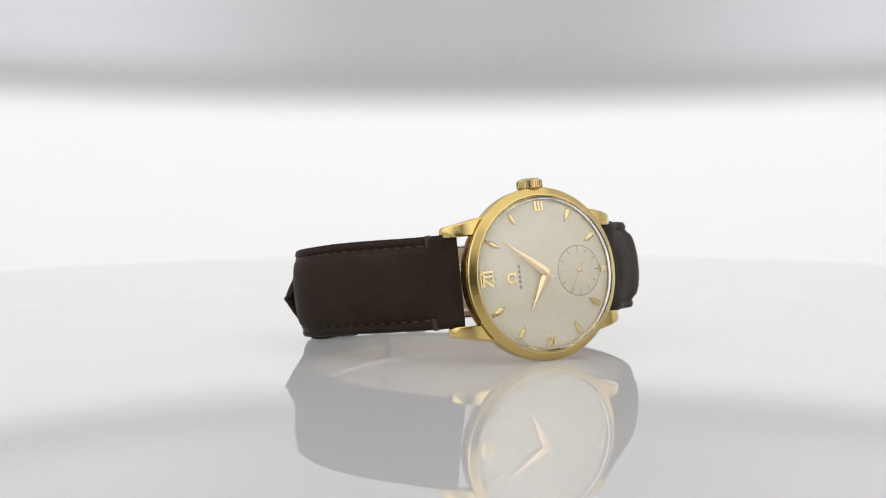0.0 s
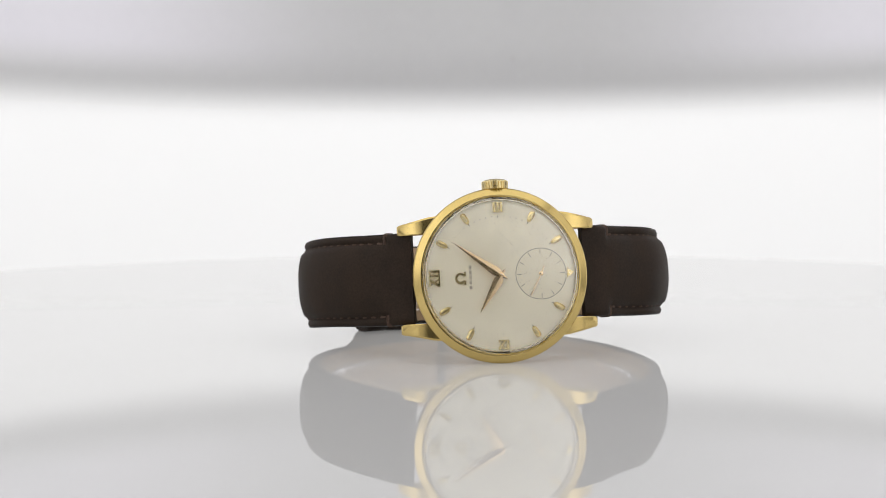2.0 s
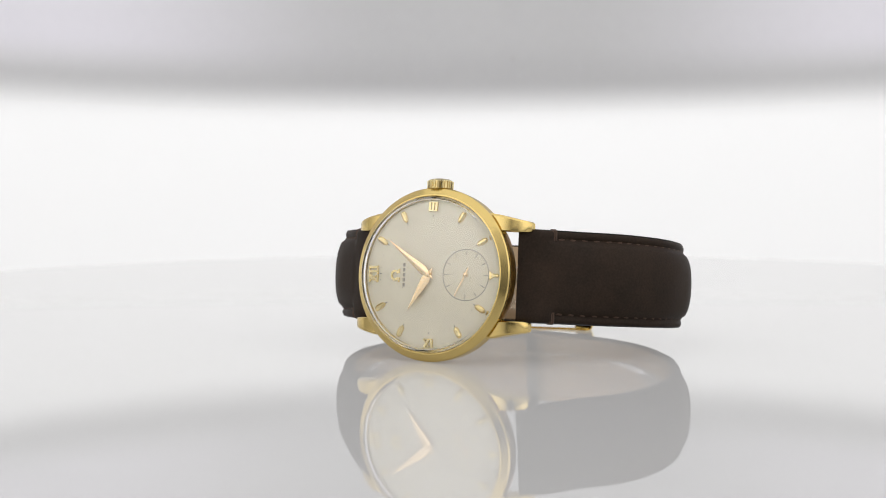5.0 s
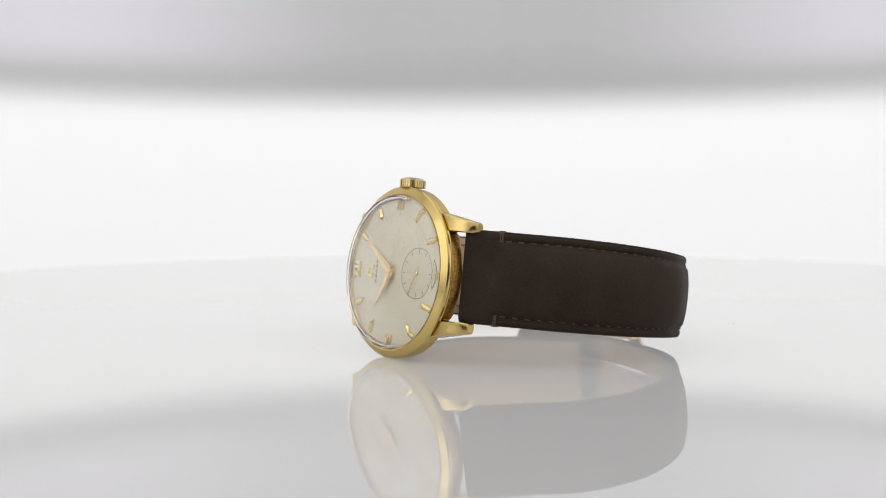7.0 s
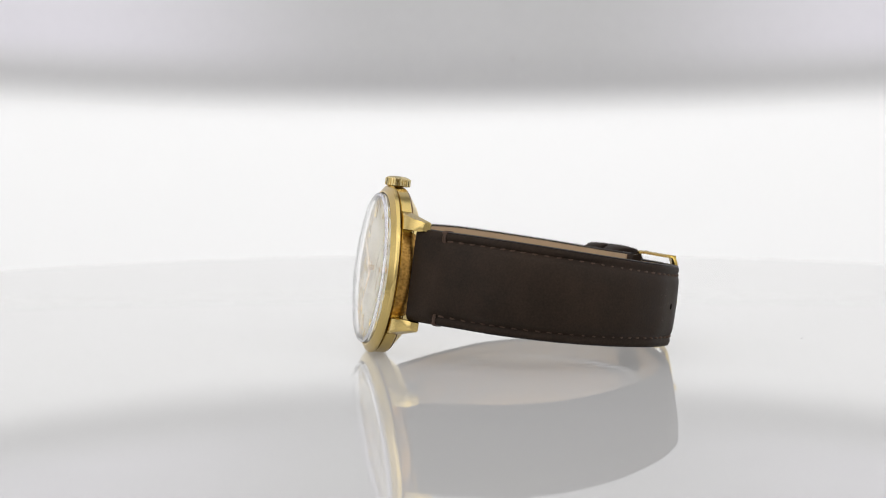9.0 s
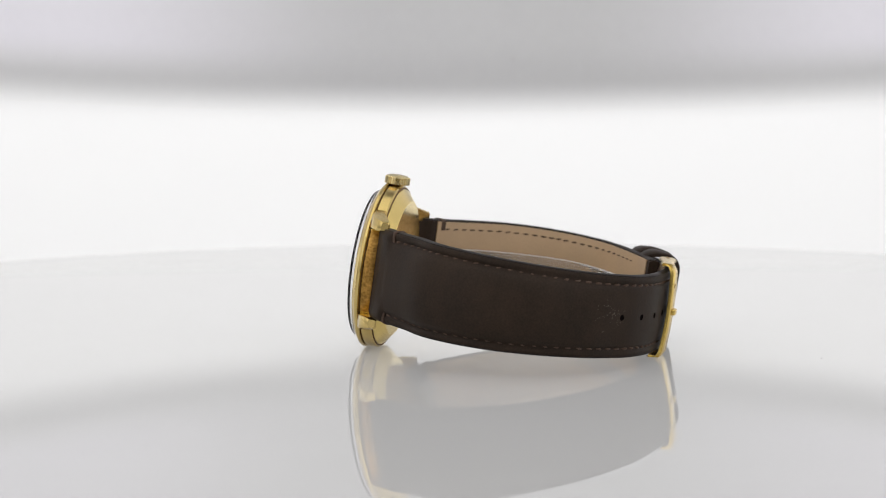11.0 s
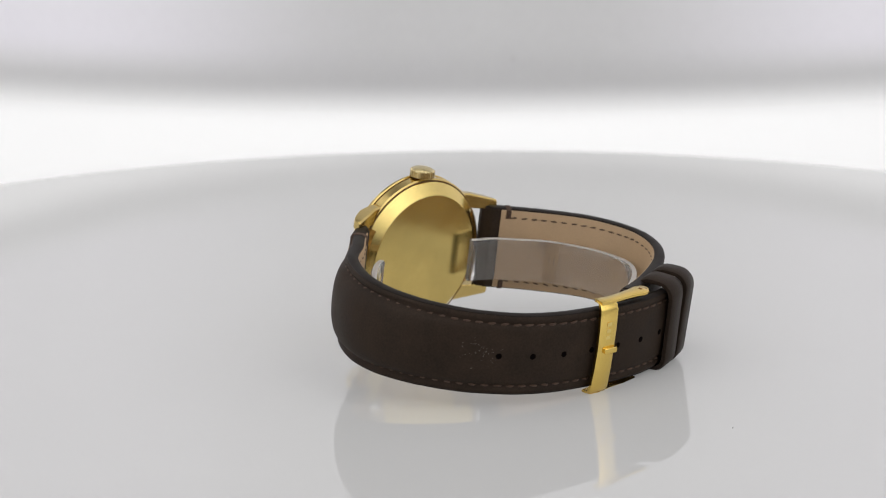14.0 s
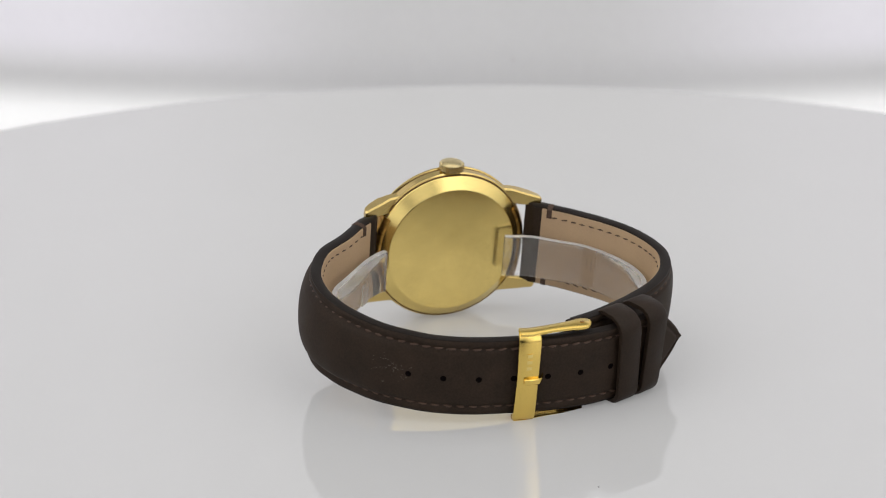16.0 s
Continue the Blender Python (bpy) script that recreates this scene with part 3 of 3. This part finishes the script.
# worn stamp marks on the lining
bm = bmesh.new()
for s, z0, z1 in ((17.0, -3.0, 0.6), (18.3, -3.2, 0.4), (19.6, -3.0, 0.8), (24.0, -1.4, 0.9), (26.0, -2.6, -1.5), (31.0, -2.4, -0.6), (32.4, -2.6, -0.9)):
    p, t, n = SHORT.frame_at(s, -1)
    half, thick, pad, mid = short_shape(s)
    o = -pad - thick - 0.2
    capsule(bm, Vector((p.x + n.x * o, p.y + n.y * o, mid + (z0 + z1) / 2)), Vector((0, 0, 1)), Vector((-n.x, -n.y, 0)), z1 - z0, 0.09)
part("lining_stamp", bm, material("worn_stamp", (0.22, 0.15, 0.09), 0.7, 0, 0.2, 500, 4000), strap_short, "worn stamp bars on the lining")


def nearest_length(curve, x, y):
    q = Vector(on_watch(x, y))
    return min(range(0, int(curve.length * 10)), key=lambda k: (curve.at(k / 10) - q).length) / 10


first = nearest_length(LONG, 28.4, 30.3)
for k in range(8):
    s = first + k * 6.75
    if s > LONG.length - 10:
        break
    p, t, n = LONG.frame_at(s, 1)
    half, thick, pad, mid = long_shape(s)
    c = Vector((p.x, p.y, mid))
    along, up = Vector((t.x, t.y, 0)), Vector((n.x, n.y, 0))
    bm = bmesh.new()
    loops = []
    # Nothing is cut: a black disc holds the shade of the hole.
    for r, o in ((0.62, -0.05), (0.58, 0.03), (0.46, 0.03), (0.4, 0.0)):
        loops.append([tuple(c + (along * math.cos(a) + Vector((0, 0, 1)) * math.sin(a)) * r + up * o) for a in (j * math.pi / 8 for j in range(16))])
    part("dark_hole_disc", rings(bm, loops), HOLE, strap_long, "round strap hole as a black disc, shade in its colour")

# pale scuffs beside the first hole and on the upper edge
rng = random.Random(4)
bm = bmesh.new()
for k in range(60):
    s = first - 1.0 + rng.gauss(-2.6, 1.9)
    z = rng.gauss(0.3, 1.5) if k < 46 else rng.gauss(6.0, 0.4)
    p, t, n = LONG.frame_at(s + (6 if k >= 46 else 0), 1)
    half, thick, pad, mid = long_shape(s)
    r = 0.05 + 0.06 * rng.random() ** 2
    drop = 0.0 if k < 46 else pad
    c = Vector((p.x + n.x * (0.012 - drop), p.y + n.y * (0.012 - drop), mid + z))
    capsule(bm, c, Vector((t.x, t.y, rng.uniform(-1, 1))).normalized(), Vector((n.x, n.y, 0)), r * rng.uniform(2, 4), r * 0.7)
part("scuff", bm, SCUFF, strap_long, "pale scuff marks", kind="stuff")


def keeper(s, width, lean):
    """A leather loop round both strap halves."""
    bm = bmesh.new()
    p, t, n = LONG.frame_at(s, 1)
    c = Vector((p.x, p.y, 0.85))
    along, up, z = Vector((t.x, t.y, lean)).normalized(), Vector((n.x, n.y, 0)), Vector((0, 0, 1))
    z = (z - along * z.dot(along)).normalized()

    def ring(off):
        pts = []
        hw, top, low, r = 8.8 + off, 0.6 + off, -6.3 - off, 2.5 + off
        for cz, co, a0 in ((hw - r, top - r, 0), (-hw + r, top - r, 90), (-hw + r, low + r, 180), (hw - r, low + r, 270)):
            for k in range(7):
                a = radians(a0 + 15 * k)
                pts.append((cz + r * math.cos(a), co + r * math.sin(a)))
        return pts
    loops = []
    for u, off in ((-0.5, 0.0), (-0.5, 0.75), (-0.42, 1.0), (0.42, 1.0), (0.5, 0.75), (0.5, 0.0)):
        loops.append([tuple(c + along * width * u + z * a + up * b) for a, b in ring(off)])
    return rings(bm, loops, close_v=True)


part("keeper", keeper(nearest_length(LONG, -13.9, 37.5), 5.0, 0.06), LEATHER_KEEPER, strap_short, "brown leather keeper loop")
part("keeper", keeper(nearest_length(LONG, -20.2, 35.5), 5.0, -0.03), LEATHER_KEEPER, strap_short, "brown leather keeper loop")

# buckle: a flat bar over the strap, two arms back to the hinge pin, and a tongue
buckle = new("buckle")
buckle.parent = watch
tagged(buckle, "polished gold pin buckle")
p, t, n = LONG.frame_at(nearest_length(LONG, 7.4, 38.0), 1)
BC, BT, BN, BZ = Vector((p.x, p.y, 0.55)), Vector((t.x, t.y, 0)), Vector((n.x, n.y, 0)), Vector((0, 0, 1))


def buckle_point(a, o, z):
    return tuple(BC + BT * a + BN * o + BZ * z)


bm = bmesh.new()
loops = []
for z, w, o in ((-9.5, 1.7, -1.6), (-9.45, 1.95, -0.6), (-9.0, 2.1, 0.25), (-8.0, 2.15, 0.75), (-4, 2.1, 1.05), (0, 2.05, 1.15), (4, 2.1, 1.05), (8.0, 2.15, 0.75), (9.0, 2.1, 0.25), (9.45, 1.95, -0.6), (9.5, 1.7, -1.6)):
    loops.append([buckle_point(a * w, o + d, z * (1 if abs(z) < 9 else 1.0)) for a, d in ((-1, -0.35), (-1, 0.25), (-0.85, 0.42), (0.85, 0.42), (1, 0.25), (1, -0.35), (0.85, -0.45), (-0.85, -0.45))])
part("bar", rings(bm, loops), GOLD_BUCKLE, buckle, angle=40)
for zs in (-1, 1):
    bm = bmesh.new()
    loops = []
    for a, o, h in ((-1.8, -0.5, 1.1), (0.5, -0.7, 1.35), (2.4, -1.1, 1.2), (5.0, -1.7, 1.2), (8.5, -2.4, 1.4), (10.3, -2.75, 1.75), (11.6, -3.0, 1.75), (12.4, -3.1, 1.3), (12.8, -3.15, 0.6)):
        loops.append([buckle_point(a, o + d * h, zs * z) for d, z in ((-1, 9.05), (1, 9.05), (1, 9.5), (0.8, 9.68), (-0.8, 9.68), (-1, 9.5))])
    part("arm", rings(bm, loops), GOLD_BUCKLE, buckle, angle=40)
    bm = bmesh.new()
    loops = [[buckle_point(11.0 + r * math.cos(j * math.pi / 6), -2.9 + r * math.sin(j * math.pi / 6), zs * z) for j in range(12)] for r, z in ((0.42, 9.5), (0.42, 9.74), (0.3, 9.8))]
    part("pin_end", rings(bm, loops), GOLD_SIDE, buckle)
bm = bmesh.new()
loops = []
for a, o, w in ((11.0, -2.9, 0.5), (7.0, -2.4, 0.55), (3.6, -0.8, 0.6), (2.9, 0.9, 0.62), (2.2, 1.75, 0.62), (0.5, 1.95, 0.6), (-0.6, 1.95, 0.58), (-0.85, 1.85, 0.45)):
    loops.append([buckle_point(a, o + d, z * w) for d, z in ((-0.35, -1), (0.2, -1), (0.36, -0.7), (0.36, 0.7), (0.2, 1), (-0.35, 1))])
part("tongue", rings(bm, loops), GOLD_BUCKLE, buckle, angle=40)
bm = bmesh.new()
for k in range(3):
    z = 2.2 + 1.35 * k
    rings(bm, [[buckle_point(a, o, zz) for a, zz in ((-0.45, z), (0.55, z + 0.1), (0.55, z + 0.85), (-0.45, z + 0.75))] for o in (1.35, 1.52)])
part("stamp", bm, GOLD_BRUSHED, buckle, "small stamped bars")

# ---- the clear display cuff inside the strap ----
cuff = new("display_cuff")
tagged(cuff, "clear plastic cuff holding the watch strap open", "watch holder")
inner = [(-11.2, 6.8), (-16.5, 8.0), (-21.0, 11.0)] + [on_watch(*p) for p in (
    (-26.5, -5.5), (-30.3, 2.0), (-31.6, 8.0), (-30.8, 14.0), (-27.0, 19.0), (-20.5, 23.6), (-12.0, 27.6), (-2.0, 30.4), (8.0, 31.2), (17.0, 30.0), (25.0, 26.4), (31.5, 20.6), (35.0, 13.5), (35.6, 7.0), (33.6, 0.0), (28.5, -5.5))] + [(22.0, 12.8), (18.4, 9.8), (16.6, 8.9)]
CUFF = Curve(inner)
bm = bmesh.new()
loops, rim_top = [], []
for i in range(121):
    s = CUFF.length * i / 120
    p, t, n = CUFF.frame_at(s, -1)
    top = 3.2 + p.y * 0.02
    low = top - 9.2
    loops.append([(p.x + n.x * o, p.y + n.y * o, z) for o, z in ((-1.7, low + 0.3), (-1.45, low), (-0.55, low), (-0.3, low + 0.3), (-0.3, top - 0.3), (-0.55, top), (-1.45, top), (-1.7, top - 0.3))])
    rim_top.append([(p.x + n.x * o, p.y + n.y * o, z) for o, z in ((-1.5, top + 0.01), (-1.45, top + 0.09), (-0.55, top + 0.09), (-0.5, top + 0.01))])
band = part("band", rings(bm, loops), CLEAR, cuff, angle=50)
band.visible_shadow = False
# Pale strip stands in for the bright look of the polished edge.
part("rim", rings(bmesh.new(), rim_top), PALE_RIM, cuff, "cut edge of the plastic, its brightness painted as a pale strip")
p, t, n = CUFF.frame_at(CUFF.length - 9.0, -1)
bm = bmesh.new()
rings(bm, [[(p.x + t.x * a + n.x * o, p.y + t.y * a + n.y * o, z) for a, z in ((-1.3, -5.4), (1.3, -5.4), (1.3, -1.2), (0.9, -0.6), (-0.9, -0.6), (-1.3, -1.2))] for o in (-2.05, -1.75)])
tab = part("tab", bm, CLEAR, cuff, angle=30)
tab.visible_shadow = False


def motions():
    turn = [(0.5 * k, pose(0, 0, 0, 0, 0, turn_angle(0.5 * k))) for k in range(33)]
    walk(watch, turn)
    walk(cuff, turn)
    walk(turntable, turn)
    walk(backdrop, [(t, pose(0, 0, PIVOT, LOW - elevation(t)) @ pose(0, 0, -PIVOT)) for t in STEPS])


motions()
